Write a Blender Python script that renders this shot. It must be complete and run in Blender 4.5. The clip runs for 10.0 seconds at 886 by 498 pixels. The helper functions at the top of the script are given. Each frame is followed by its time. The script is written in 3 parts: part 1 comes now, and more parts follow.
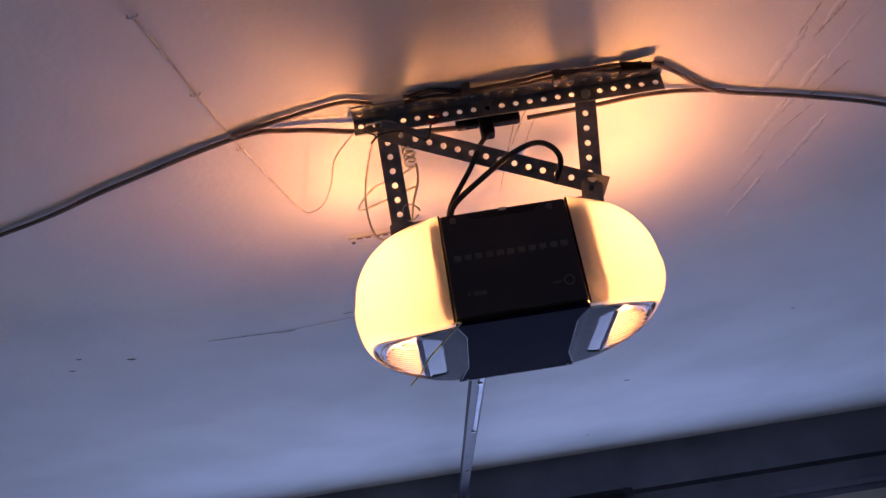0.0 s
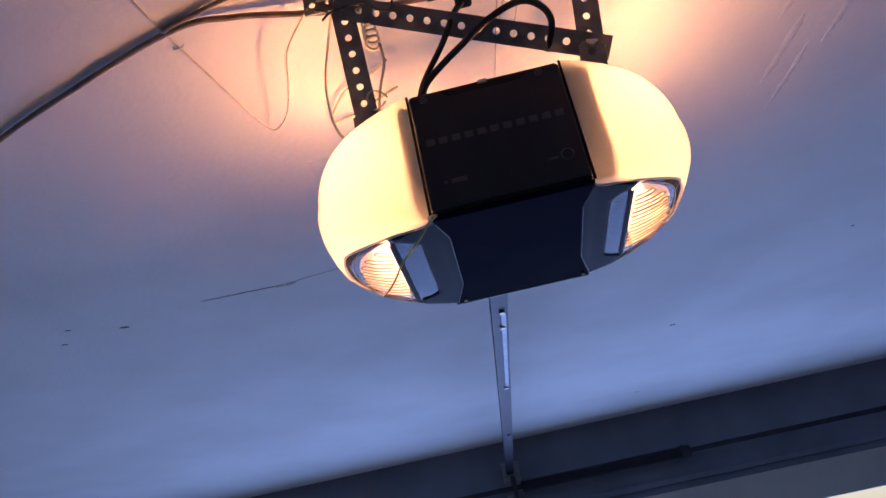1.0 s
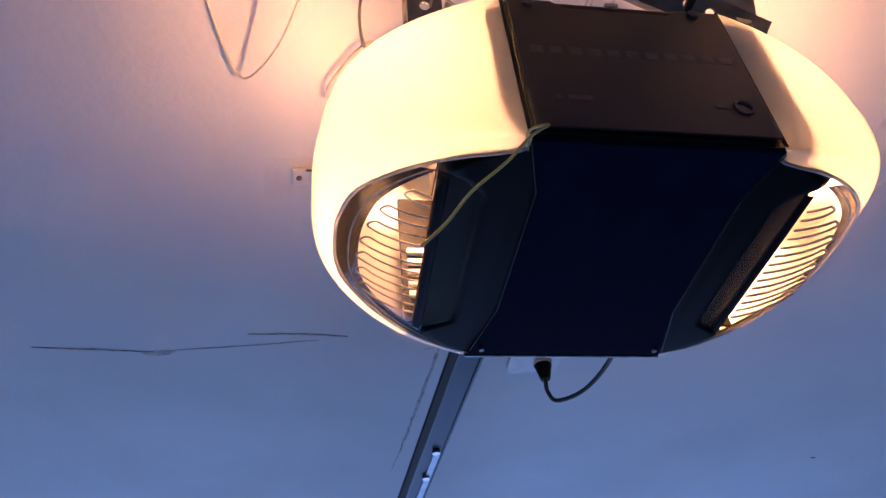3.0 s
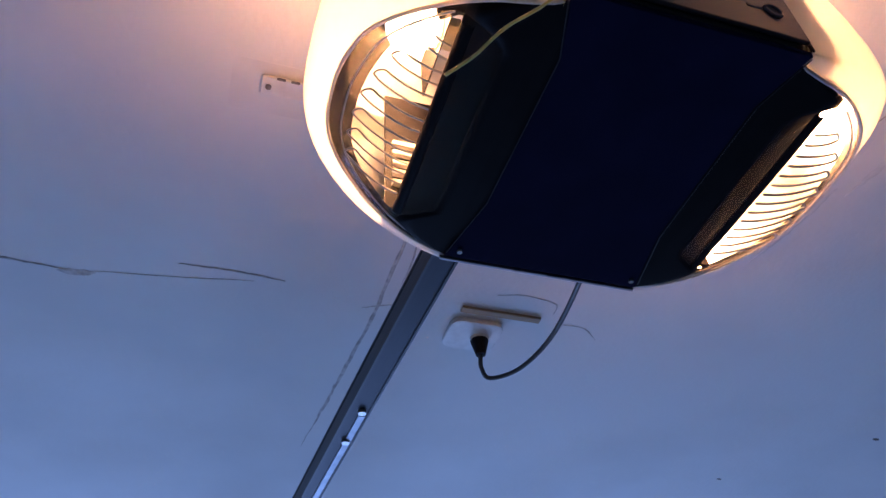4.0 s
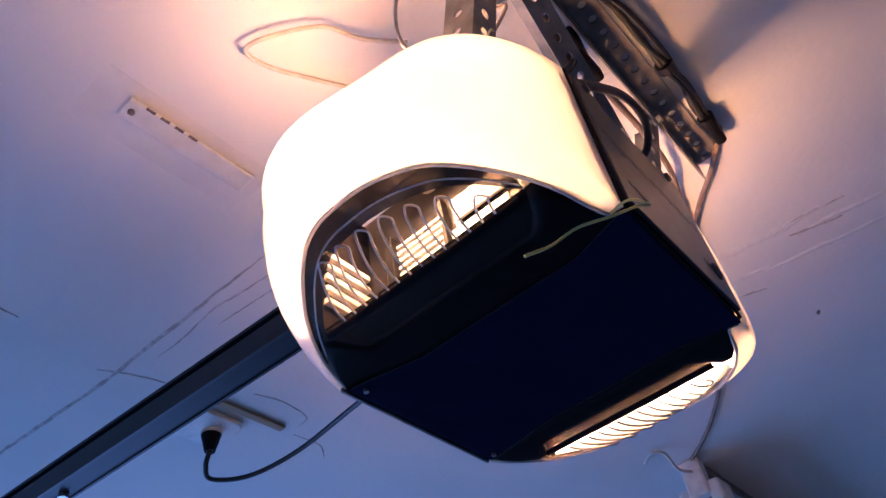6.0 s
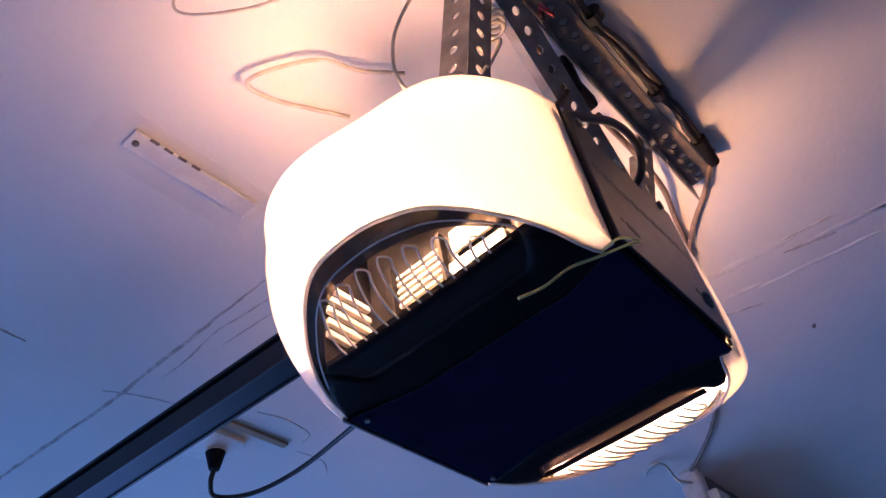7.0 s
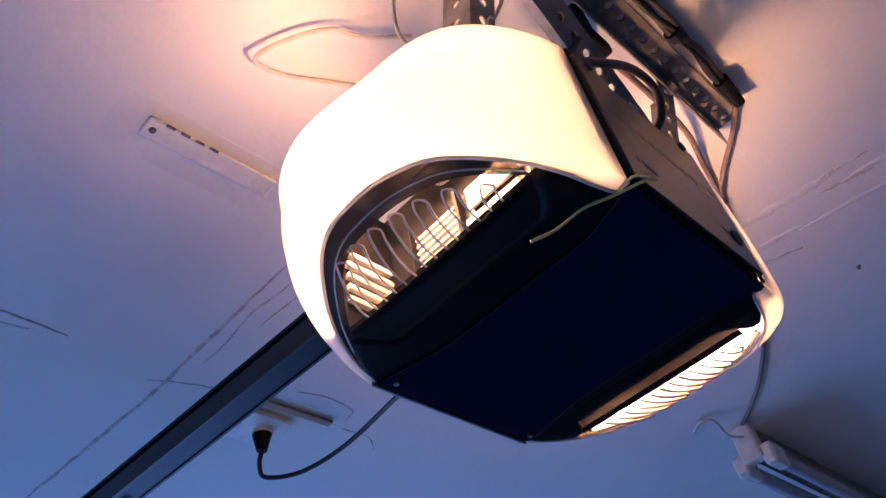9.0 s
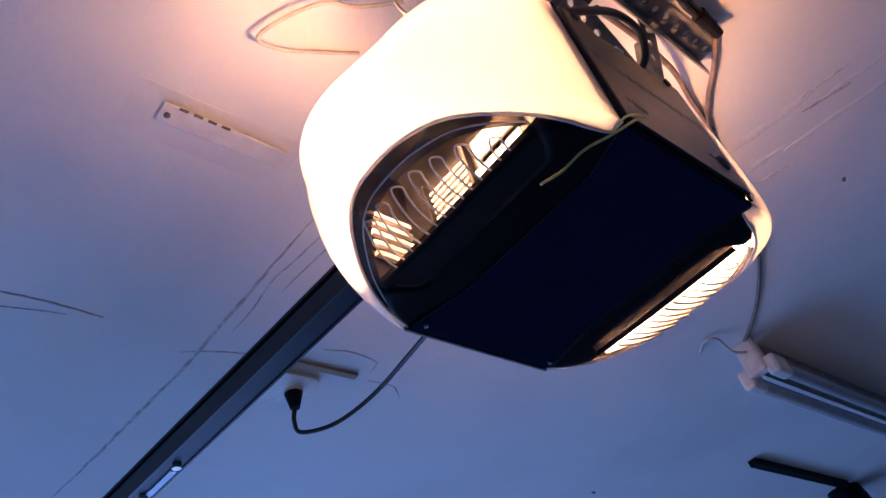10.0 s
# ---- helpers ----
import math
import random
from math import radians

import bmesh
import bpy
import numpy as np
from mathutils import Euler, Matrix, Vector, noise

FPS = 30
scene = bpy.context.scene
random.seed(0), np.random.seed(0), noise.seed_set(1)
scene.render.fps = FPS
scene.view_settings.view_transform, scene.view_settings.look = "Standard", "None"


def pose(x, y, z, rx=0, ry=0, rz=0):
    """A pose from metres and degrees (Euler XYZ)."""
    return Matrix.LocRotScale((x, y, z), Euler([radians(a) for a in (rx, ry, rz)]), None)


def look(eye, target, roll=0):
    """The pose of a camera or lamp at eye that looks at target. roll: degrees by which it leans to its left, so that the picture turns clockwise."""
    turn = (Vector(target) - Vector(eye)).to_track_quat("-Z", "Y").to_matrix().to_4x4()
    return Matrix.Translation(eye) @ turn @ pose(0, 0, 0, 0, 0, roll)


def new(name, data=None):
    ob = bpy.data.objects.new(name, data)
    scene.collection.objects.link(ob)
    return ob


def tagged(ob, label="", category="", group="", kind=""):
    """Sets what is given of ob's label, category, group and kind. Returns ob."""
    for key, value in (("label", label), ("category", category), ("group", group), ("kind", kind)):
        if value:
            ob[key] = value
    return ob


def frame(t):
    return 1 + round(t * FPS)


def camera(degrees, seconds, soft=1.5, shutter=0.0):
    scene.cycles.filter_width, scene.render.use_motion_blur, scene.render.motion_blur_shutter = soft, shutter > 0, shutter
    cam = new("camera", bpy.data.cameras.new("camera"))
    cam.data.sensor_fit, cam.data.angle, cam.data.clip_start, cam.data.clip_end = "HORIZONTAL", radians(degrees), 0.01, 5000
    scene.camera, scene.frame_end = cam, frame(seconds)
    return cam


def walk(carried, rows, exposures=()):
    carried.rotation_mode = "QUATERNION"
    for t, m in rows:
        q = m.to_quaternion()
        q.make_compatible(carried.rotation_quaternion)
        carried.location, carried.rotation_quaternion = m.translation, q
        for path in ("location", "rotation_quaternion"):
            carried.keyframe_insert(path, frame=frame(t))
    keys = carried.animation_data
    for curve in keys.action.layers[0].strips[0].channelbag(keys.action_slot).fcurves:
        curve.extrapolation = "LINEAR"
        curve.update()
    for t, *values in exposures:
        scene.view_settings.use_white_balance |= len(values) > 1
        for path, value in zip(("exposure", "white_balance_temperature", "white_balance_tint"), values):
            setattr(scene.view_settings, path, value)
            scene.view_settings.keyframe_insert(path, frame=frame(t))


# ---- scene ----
cam = camera(60.1, 10.0)
PATH = [
    (0, (-0.111, -1.006, 1.703), (-0.085, 0.794, 2.574), -9.1),
    (0.5, (-0.103, -0.935, 1.687), (-0.078, 0.876, 2.536), -10.9),
    (1, (-0.048, -0.772, 1.666), (-0.145, 1.034, 2.52), -11.8),
    (1.5, (-0.005, -0.65, 1.672), (-0.232, 1.132, 2.552), -9.2),
    (2, (-0.037, -0.552, 1.701), (-0.189, 1.164, 2.717), -6.1),
    (2.5, (-0.198, -0.437, 1.697), (-0.073, 1.17, 2.882), -6.0),
    (3.8, (-0.256, -0.233, 1.627), (0.186, 1.192, 2.959), -3.7),
    (4, (-0.276, -0.215, 1.616), (0.238, 1.19, 2.943), -3.9),
    (4.5, (-0.399, -0.145, 1.645), (0.635, 0.944, 2.966), -11.1),
    (5, (-0.477, -0.092, 1.673), (0.734, 0.818, 2.979), -9.4),
    (5.5, (-0.473, -0.095, 1.694), (0.726, 0.715, 3.075), -10.3),
    (7, (-0.497, -0.124, 1.706), (0.69, 0.674, 3.103), -11.1),
    (7.5, (-0.502, -0.134, 1.711), (0.662, 0.676, 3.121), -12.2),
    (8, (-0.483, -0.125, 1.703), (0.648, 0.717, 3.121), -12.4),
    (8.5, (-0.467, -0.123, 1.699), (0.655, 0.765, 3.096), -12.5),
    (9, (-0.471, -0.123, 1.695), (0.665, 0.777, 3.072), -12.3),
    (9.5, (-0.499, -0.118, 1.668), (0.667, 0.797, 3.011), -14.3),
    (10, (-0.517, -0.136, 1.657), (0.669, 0.83, 2.945), -17.4),
]
# exposure and white balance drift
EXPOSURES = [(0, 0.05, 8600, 30), (0.5, 0.04, 7700, 27), (1, 0.06, 7100, 26), (1.5, 0.12, 6800, 22), (2.5, 0.0, 6300, 20), (4, 0.20, 6500, 17), (4.5, 0.48, 7200, 22), (5, 0.36, 6500, 20), (5.5, 0.20, 5850, 19), (7, 0.07, 5400, 18), (8.5, 0.0, 5400, 18), (10, 0.04, 5750, 19)]
walk(cam, [(t, look(eye, target, roll)) for t, eye, target, roll in PATH], EXPOSURES)

# ---- measures ----
Z = 2.07            # underside of the opener
CEIL = Z + 0.366    # ceiling
HW = 0.095          # half the chassis' width
DEEP = 0.276        # chassis, back to front
TALL = 0.175        # chassis, height
X0, X1, Y0, Y1 = -2.7, 3.0, -3.2, 3.36   # inner faces of the room

# ---- world and light ----
world = bpy.data.worlds.new("sky")
scene.world = world
world.use_nodes = True
wn, wl = world.node_tree.nodes, world.node_tree.links
sky = wn.new("ShaderNodeTexSky")
sky.sky_type, sky.sun_disc = "NISHITA", False
sky.sun_elevation, sky.sun_rotation = radians(51), radians(201)
wl.new(sky.outputs[0], wn["Background"].inputs["Color"])
wn["Background"].inputs["Strength"].default_value = 0.12

sun = new("sun", bpy.data.lights.new("sun", "SUN"))
sun.data.energy, sun.data.angle, sun.data.color = 2.0, radians(0.6), (1.0, 0.95, 0.88)
sun.matrix_world = look((0, 0, 12), (3.5, 9, 0))

daylight = new("doorway_daylight", bpy.data.lights.new("doorway_daylight", "AREA"))
daylight.data.shape, daylight.data.size, daylight.data.size_y = "RECTANGLE", 4.2, 1.7
daylight.data.energy, daylight.data.color = 76.0, (0.21, 0.42, 1.0)
daylight.matrix_world = look((0.1, Y1 + 0.12, 0.95), (0.1, 0, 0.95))


# ---- materials ----
def material(name, colour, rough=0.6, metal=0.0, second=None, scale=30.0, bump=0.15, bump_scale=200.0, mix=(0.4, 0.65), spec=0.5, stretch=(1, 1, 1)):
    """A surface with stains at one scale and fine relief at another."""
    m = bpy.data.materials.new(name)
    m.use_nodes = True
    n, l = m.node_tree.nodes, m.node_tree.links
    b = n["Principled BSDF"]
    b.inputs["Roughness"].default_value, b.inputs["Metallic"].default_value = rough, metal
    b.inputs["Specular IOR Level"].default_value = spec
    co = n.new("ShaderNodeTexCoord")
    mp = n.new("ShaderNodeMapping")
    mp.inputs["Scale"].default_value = stretch
    l.new(co.outputs["Object"], mp.inputs[0])
    big = n.new("ShaderNodeTexNoise")
    big.inputs["Scale"].default_value, big.inputs["Detail"].default_value = scale, 6
    l.new(mp.outputs[0], big.inputs["Vector"])
    ramp = n.new("ShaderNodeValToRGB")
    ramp.color_ramp.elements[0].position, ramp.color_ramp.elements[1].position = mix
    ramp.color_ramp.elements[0].color = (*colour, 1)
    ramp.color_ramp.elements[1].color = (*(second or [c * 0.8 for c in colour]), 1)
    l.new(big.outputs[0], ramp.inputs[0])
    l.new(ramp.outputs[0], b.inputs["Base Color"])
    fine = n.new("ShaderNodeTexNoise")
    fine.inputs["Scale"].default_value, fine.inputs["Detail"].default_value = bump_scale, 4
    l.new(mp.outputs[0], fine.inputs["Vector"])
    bp = n.new("ShaderNodeBump")
    bp.inputs["Strength"].default_value, bp.inputs["Distance"].default_value = bump, 0.002
    l.new(fine.outputs[0], bp.inputs["Height"])
    l.new(bp.outputs[0], b.inputs["Normal"])
    rr = n.new("ShaderNodeMapRange")
    rr.inputs["To Min"].default_value, rr.inputs["To Max"].default_value = rough * 0.85, min(1, rough * 1.2)
    l.new(big.outputs[0], rr.inputs[0])
    l.new(rr.outputs[0], b.inputs["Roughness"])
    return m


def cover_material():
    """White translucent plastic of the lamp covers."""
    m = bpy.data.materials.new("cover_plastic")
    m.use_nodes = True
    n, l = m.node_tree.nodes, m.node_tree.links
    n.clear()
    out = n.new("ShaderNodeOutputMaterial")
    dif, tra, glo = n.new("ShaderNodeBsdfDiffuse"), n.new("ShaderNodeBsdfTranslucent"), n.new("ShaderNodeBsdfGlossy")
    noise_tex = n.new("ShaderNodeTexNoise")
    noise_tex.inputs["Scale"].default_value = 14
    ramp = n.new("ShaderNodeValToRGB")
    ramp.color_ramp.elements[0].color, ramp.color_ramp.elements[1].color = (0.80, 0.78, 0.74, 1), (0.73, 0.70, 0.65, 1)
    l.new(noise_tex.outputs[0], ramp.inputs[0])
    l.new(ramp.outputs[0], dif.inputs[0])
    tra.inputs[0].default_value = (0.92, 0.92, 0.92, 1)
    glo.inputs["Roughness"].default_value = 0.3
    a, b, fr = n.new("ShaderNodeMixShader"), n.new("ShaderNodeMixShader"), n.new("ShaderNodeFresnel")
    fr.inputs["IOR"].default_value = 1.45
    a.inputs[0].default_value = COVER_PASS
    l.new(dif.outputs[0], a.inputs[1]), l.new(tra.outputs[0], a.inputs[2])
    l.new(fr.outputs[0], b.inputs[0]), l.new(a.outputs[0], b.inputs[1]), l.new(glo.outputs[0], b.inputs[2])
    l.new(b.outputs[0], out.inputs[0])
    return m


def clear_material():
    m = bpy.data.materials.new("clear_plastic")
    m.use_nodes = True
    n, l = m.node_tree.nodes, m.node_tree.links
    n.clear()
    out = n.new("ShaderNodeOutputMaterial")
    tr, glo, fr, mixer = n.new("ShaderNodeBsdfTransparent"), n.new("ShaderNodeBsdfGlossy"), n.new("ShaderNodeFresnel"), n.new("ShaderNodeMixShader")
    tr.inputs[0].default_value = (0.90, 0.90, 0.90, 1)
    glo.inputs["Roughness"].default_value = 0.04
    fr.inputs["IOR"].default_value = 1.32
    l.new(fr.outputs[0], mixer.inputs[0]), l.new(tr.outputs[0], mixer.inputs[1]), l.new(glo.outputs[0], mixer.inputs[2])
    l.new(mixer.outputs[0], out.inputs[0])
    return m


def dimmed_material():
    """Clear plastic with its dark reflections put into the tint, so it dims what lies behind it."""
    m = bpy.data.materials.new("dimmed_plastic")
    m.use_nodes = True
    n, l = m.node_tree.nodes, m.node_tree.links
    n.clear()
    out = n.new("ShaderNodeOutputMaterial")
    tr, dif, glo, fr = n.new("ShaderNodeBsdfTransparent"), n.new("ShaderNodeBsdfDiffuse"), n.new("ShaderNodeBsdfGlossy"), n.new("ShaderNodeFresnel")
    streaks = n.new("ShaderNodeTexNoise")
    streaks.inputs["Scale"].default_value, streaks.inputs["Detail"].default_value = 55, 3
    ramp = n.new("ShaderNodeValToRGB")
    ramp.color_ramp.elements[0].position, ramp.color_ramp.elements[1].position = 0.42, 0.62
    ramp.color_ramp.elements[0].color, ramp.color_ramp.elements[1].color = (0.03, 0.03, 0.03, 1), (0.16, 0.155, 0.15, 1)
    l.new(streaks.outputs[0], ramp.inputs[0]), l.new(ramp.outputs[0], tr.inputs[0])
    dif.inputs[0].default_value = (0.05, 0.048, 0.046, 1)
    glo.inputs["Roughness"].default_value = 0.08
    fr.inputs["IOR"].default_value = 1.5
    a, b = n.new("ShaderNodeMixShader"), n.new("ShaderNodeMixShader")
    a.inputs[0].default_value = 0.25
    l.new(tr.outputs[0], a.inputs[1]), l.new(dif.outputs[0], a.inputs[2])
    l.new(fr.outputs[0], b.inputs[0]), l.new(a.outputs[0], b.inputs[1]), l.new(glo.outputs[0], b.inputs[2])
    l.new(b.outputs[0], out.inputs[0])
    return m


def glow_material(name, colour, strength):
    m = bpy.data.materials.new(name)
    m.use_nodes = True
    b = m.node_tree.nodes["Principled BSDF"]
    b.inputs["Base Color"].default_value = (0.9, 0.85, 0.75, 1)
    b.inputs["Emission Color"].default_value = (*colour, 1)
    b.inputs["Emission Strength"].default_value = strength
    return m


COVER_PASS = 0.42
BULB = 400.0
CEILING = material("painted_plaster", (0.74, 0.73, 0.71), 0.85, second=(0.66, 0.65, 0.63), scale=2.2, bump=0.35, bump_scale=90)
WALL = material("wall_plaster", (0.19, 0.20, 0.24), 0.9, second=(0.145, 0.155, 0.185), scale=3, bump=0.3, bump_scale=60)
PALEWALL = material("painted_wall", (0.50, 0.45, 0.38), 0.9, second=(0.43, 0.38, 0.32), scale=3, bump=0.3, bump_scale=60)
CONCRETE = material("concrete", (0.50, 0.43, 0.34), 0.9, second=(0.42, 0.36, 0.28), scale=3, bump=0.4, bump_scale=40)
ASPHALT = material("driveway", (0.30, 0.29, 0.27), 0.95, second=(0.2, 0.2, 0.19), scale=2, bump=0.5, bump_scale=50)
BLACK = material("black_plastic", (0.006, 0.006, 0.008), 0.5, second=(0.010, 0.010, 0.012), scale=40, bump=0.05, bump_scale=900, spec=0.08)
PAINT = material("dark_painted_steel", (0.005, 0.005, 0.007), 0.5, second=(0.008, 0.008, 0.011), scale=25, bump=0.12, bump_scale=700, spec=0.3)
NAVY = material("dark_navy_paint", (0.008, 0.008, 0.026), 0.62, second=(0.010, 0.010, 0.032), scale=18, bump=0.10, bump_scale=700, spec=0.008)
STEEL = material("galvanised_steel", (0.30, 0.30, 0.31), 0.42, 0.85, second=(0.20, 0.20, 0.21), scale=60, bump=0.1, bump_scale=400)
DULL = material("dull_steel", (0.27, 0.265, 0.26), 0.5, 0.35, second=(0.18, 0.175, 0.17), scale=45, bump=0.15, bump_scale=400)
SPRINGM = material("black_spring_steel", (0.03, 0.03, 0.035), 0.5, 0.4, second=(0.02, 0.02, 0.024), scale=20, bump=0.02)
BOLT = material("zinc_bolt", (0.55, 0.53, 0.5), 0.35, 0.9, scale=200, bump=0.1)
RAILM = material("rail_steel", (0.017, 0.019, 0.027), 0.42, 0.25, second=(0.012, 0.014, 0.020), scale=30, bump=0.1, bump_scale=300, spec=0.25, stretch=(1, 0.1, 1))
DARKRAIL = material("rail_side", (0.018, 0.019, 0.024), 0.45, 0.3, second=(0.012, 0.013, 0.017), scale=30, bump=0.1, bump_scale=300, stretch=(1, 0.1, 1))
FLANGE = material("flange_plastic", (0.0052, 0.0047, 0.0055), 0.45, second=(0.0068, 0.0062, 0.007), scale=30, bump=0.015, bump_scale=800, spec=0.04)
PALE = material("pale_rail_insert", (0.36, 0.38, 0.42), 0.4, 0.5, second=(0.28, 0.30, 0.33), scale=50)
CORD = material("brown_cord", (0.20, 0.15, 0.115), 0.55, second=(0.13, 0.095, 0.075), scale=60)
BLACKCORD = material("black_cord", (0.015, 0.014, 0.014), 0.4, second=(0.03, 0.03, 0.03), scale=60)
WHITEWIRE = material("white_wire", (0.62, 0.58, 0.50), 0.5, second=(0.5, 0.46, 0.4), scale=60)
YELLOW = material("yellow_wire", (0.78, 0.66, 0.24), 0.45, second=(0.66, 0.55, 0.19), scale=80)
REDWIRE = material("red_wire", (0.45, 0.05, 0.05), 0.45, scale=80)
WHITE = material("white_plastic", (0.72, 0.70, 0.66), 0.45, second=(0.62, 0.6, 0.56), scale=50, bump=0.05)
PLATE = material("painted_plate", (0.73, 0.71, 0.68), 0.8, second=(0.66, 0.63, 0.60), scale=45, bump=0.3)
DIRT = material("dark_smudge", (0.10, 0.08, 0.07), 0.9, second=(0.2, 0.17, 0.15), scale=90)
CRACK = material("plaster_crack", (0.36, 0.33, 0.31), 0.95, second=(0.60, 0.57, 0.54), scale=70)
RIDGE = material("plaster_ridge", (0.71, 0.70, 0.68), 0.9, second=(0.64, 0.625, 0.60), scale=50, bump=0.5, bump_scale=150)
HALO = material("halo_plaster", (0.66, 0.645, 0.63), 0.9, second=(0.71, 0.70, 0.68), scale=14, bump=0.3, bump_scale=90)
WOOD = material("raw_wood", (0.38, 0.26, 0.15), 0.7, second=(0.25, 0.16, 0.09), scale=40, stretch=(0.1, 1, 1))
GREYMARK = material("grey_print", (0.075, 0.072, 0.082), 0.5, second=(0.06, 0.057, 0.066), scale=100, spec=0.5)
SATIN = material("satin_black", (0.008, 0.008, 0.015), 0.33, second=(0.011, 0.011, 0.020), scale=40, bump=0.06, bump_scale=900, spec=0.5)
RIBBED = material("rib_plastic", (0.55, 0.53, 0.51), 0.12, second=(0.45, 0.43, 0.41), scale=60, bump=0.05)
REFLECTOR = material("reflector", (0.10, 0.10, 0.10), 0.25, 0.6, second=(0.07, 0.07, 0.07), scale=40, bump=0.05)
TUBE = material("unlit_tube_glass", (0.42, 0.43, 0.45), 0.15, second=(0.38, 0.39, 0.41), scale=30, bump=0.02)
COVER = cover_material()
CLEAR = clear_material()
DIMMED = dimmed_material()
GLOW = glow_material("bulb_glow", (1.0, 0.46, 0.185), BULB)


# ---- helpers for building ----
def thing(name, at, label, category, group="", kind=""):
    e = new(name)
    e.location = at
    e["at"] = list(at)
    return tagged(e, label, category, group, kind)


def part(name, bm, mat, parent, label="", smooth=False):
    """One mesh, in world coordinates, as a part of a thing or of a part."""
    at = Vector(parent["at"])
    bm.transform(Matrix.Translation(-at))
    me = bpy.data.meshes.new(name)
    bm.normal_update()
    bm.to_mesh(me)
    bm.free()
    me.materials.append(mat)
    if smooth:
        me.polygons.foreach_set("use_smooth", [True] * len(me.polygons))
    ob = new(name, me)
    ob.parent = parent
    ob["at"] = list(at)
    if label:
        ob["label"] = label
    return ob


def solo(name, bm, mat, label, category, kind="", smooth=False, at=(0, 0, 0)):
    bm.transform(Matrix.Translation(-Vector(at)))
    me = bpy.data.meshes.new(name)
    bm.normal_update()
    bm.to_mesh(me)
    bm.free()
    me.materials.append(mat)
    if smooth:
        me.polygons.foreach_set("use_smooth", [True] * len(me.polygons))
    ob = new(name, me)
    ob.location = at
    ob["at"] = list(at)
    return tagged(ob, label, category, kind=kind)


def box(x0, x1, y0, y1, z0, z1, bevel=0.0, seg=2, bm=None):
    own = bmesh.new()
    bmesh.ops.create_cube(own, size=1, matrix=Matrix.LocRotScale(((x0 + x1) / 2, (y0 + y1) / 2, (z0 + z1) / 2), None, (x1 - x0, y1 - y0, z1 - z0)))
    if bevel:
        bmesh.ops.bevel(own, geom=own.edges[:], offset=bevel, segments=seg, affect="EDGES", profile=0.5)
    return joined(bm, own)


def joined(bm, own):
    if bm is None:
        return own
    tmp = bpy.data.meshes.new("tmp")
    own.to_mesh(tmp)
    own.free()
    bm.from_mesh(tmp)
    bpy.data.meshes.remove(tmp)
    return bm


def rod(p, q, r, sides=16, bm=None, r2=None):
    p, q = Vector(p), Vector(q)
    own = bmesh.new()
    turn = (q - p).to_track_quat("Z", "Y").to_matrix().to_4x4()
    bmesh.ops.create_cone(own, cap_ends=True, segments=sides, radius1=r, radius2=r if r2 is None else r2, depth=(q - p).length, matrix=Matrix.Translation((p + q) / 2) @ turn)
    return joined(bm, own)


def spline(points, steps=8):
    pts = [Vector(p) for p in points]
    pts = [pts[0] * 2 - pts[1]] + pts + [pts[-1] * 2 - pts[-2]]
    out = []
    for a, b, c, d in zip(pts, pts[1:], pts[2:], pts[3:]):
        for k in range(steps):
            t = k / steps
            out.append(0.5 * (2 * b + (c - a) * t + (2 * a - 5 * b + 4 * c - d) * t * t + (3 * b - a - 3 * c + d) * t ** 3))
    return out + [pts[-2]]


def tube(points, r, sides=8, steps=8, bm=None, flat=1.0):
    """A cord along a smooth line through the points."""
    line = spline(points, steps)
    own = bmesh.new()
    rings = []
    side = None
    for i, p in enumerate(line):
        d = (line[min(i + 1, len(line) - 1)] - line[max(i - 1, 0)]).normalized()
        if side is None:
            side = d.orthogonal().normalized()
        side = (side - d * side.dot(d)).normalized()
        up = d.cross(side)
        rings.append([own.verts.new(p + r * (math.cos(a) * side + flat * math.sin(a) * up)) for a in (2 * math.pi * k / sides for k in range(sides))])
    for a, b in zip(rings, rings[1:]):
        for k in range(sides):
            own.faces.new((a[k], a[(k + 1) % sides], b[(k + 1) % sides], b[k]))
    own.faces.new(rings[0][::-1])
    own.faces.new(rings[-1])
    return joined(bm, own)


def grid(rows, bm=None, closed=False):
    """A sheet through rows of points."""
    own = bmesh.new()
    vs = [[own.verts.new(p) for p in row] for row in rows]
    for a, b in zip(vs, vs[1:]):
        for k in range(len(a) - (0 if closed else 1)):
            j = (k + 1) % len(a)
            own.faces.new((a[k], b[k], b[j], a[j]))
    bmesh.ops.remove_doubles(own, verts=own.verts[:], dist=1e-5)
    return joined(bm, own)


def facing(bm, centre):
    """Turns the faces so that they look away from centre."""
    bm.normal_update()
    turned = [f for f in bm.faces if (f.calc_center_median() - Vector(centre)).dot(f.normal) < 0]
    if len(turned) * 2 > len(bm.faces):
        bmesh.ops.reverse_faces(bm, faces=bm.faces[:])
    return bm


def prism(outline, z0, z1, bevel=0.0):
    """A plate with the outline (x, y), from z0 to z1."""
    bm = bmesh.new()
    low = [bm.verts.new((x, y, z0)) for x, y in outline]
    high = [bm.verts.new((x, y, z1)) for x, y in outline]
    bm.faces.new(low[::-1])
    bm.faces.new(high)
    for k in range(len(low)):
        j = (k + 1) % len(low)
        bm.faces.new((low[k], low[j], high[j], high[k]))
    bmesh.ops.recalc_face_normals(bm, faces=bm.faces[:])
    if bevel:
        bmesh.ops.bevel(bm, geom=bm.edges[:], offset=bevel, segments=2, affect="EDGES", profile=0.5)
    return bm


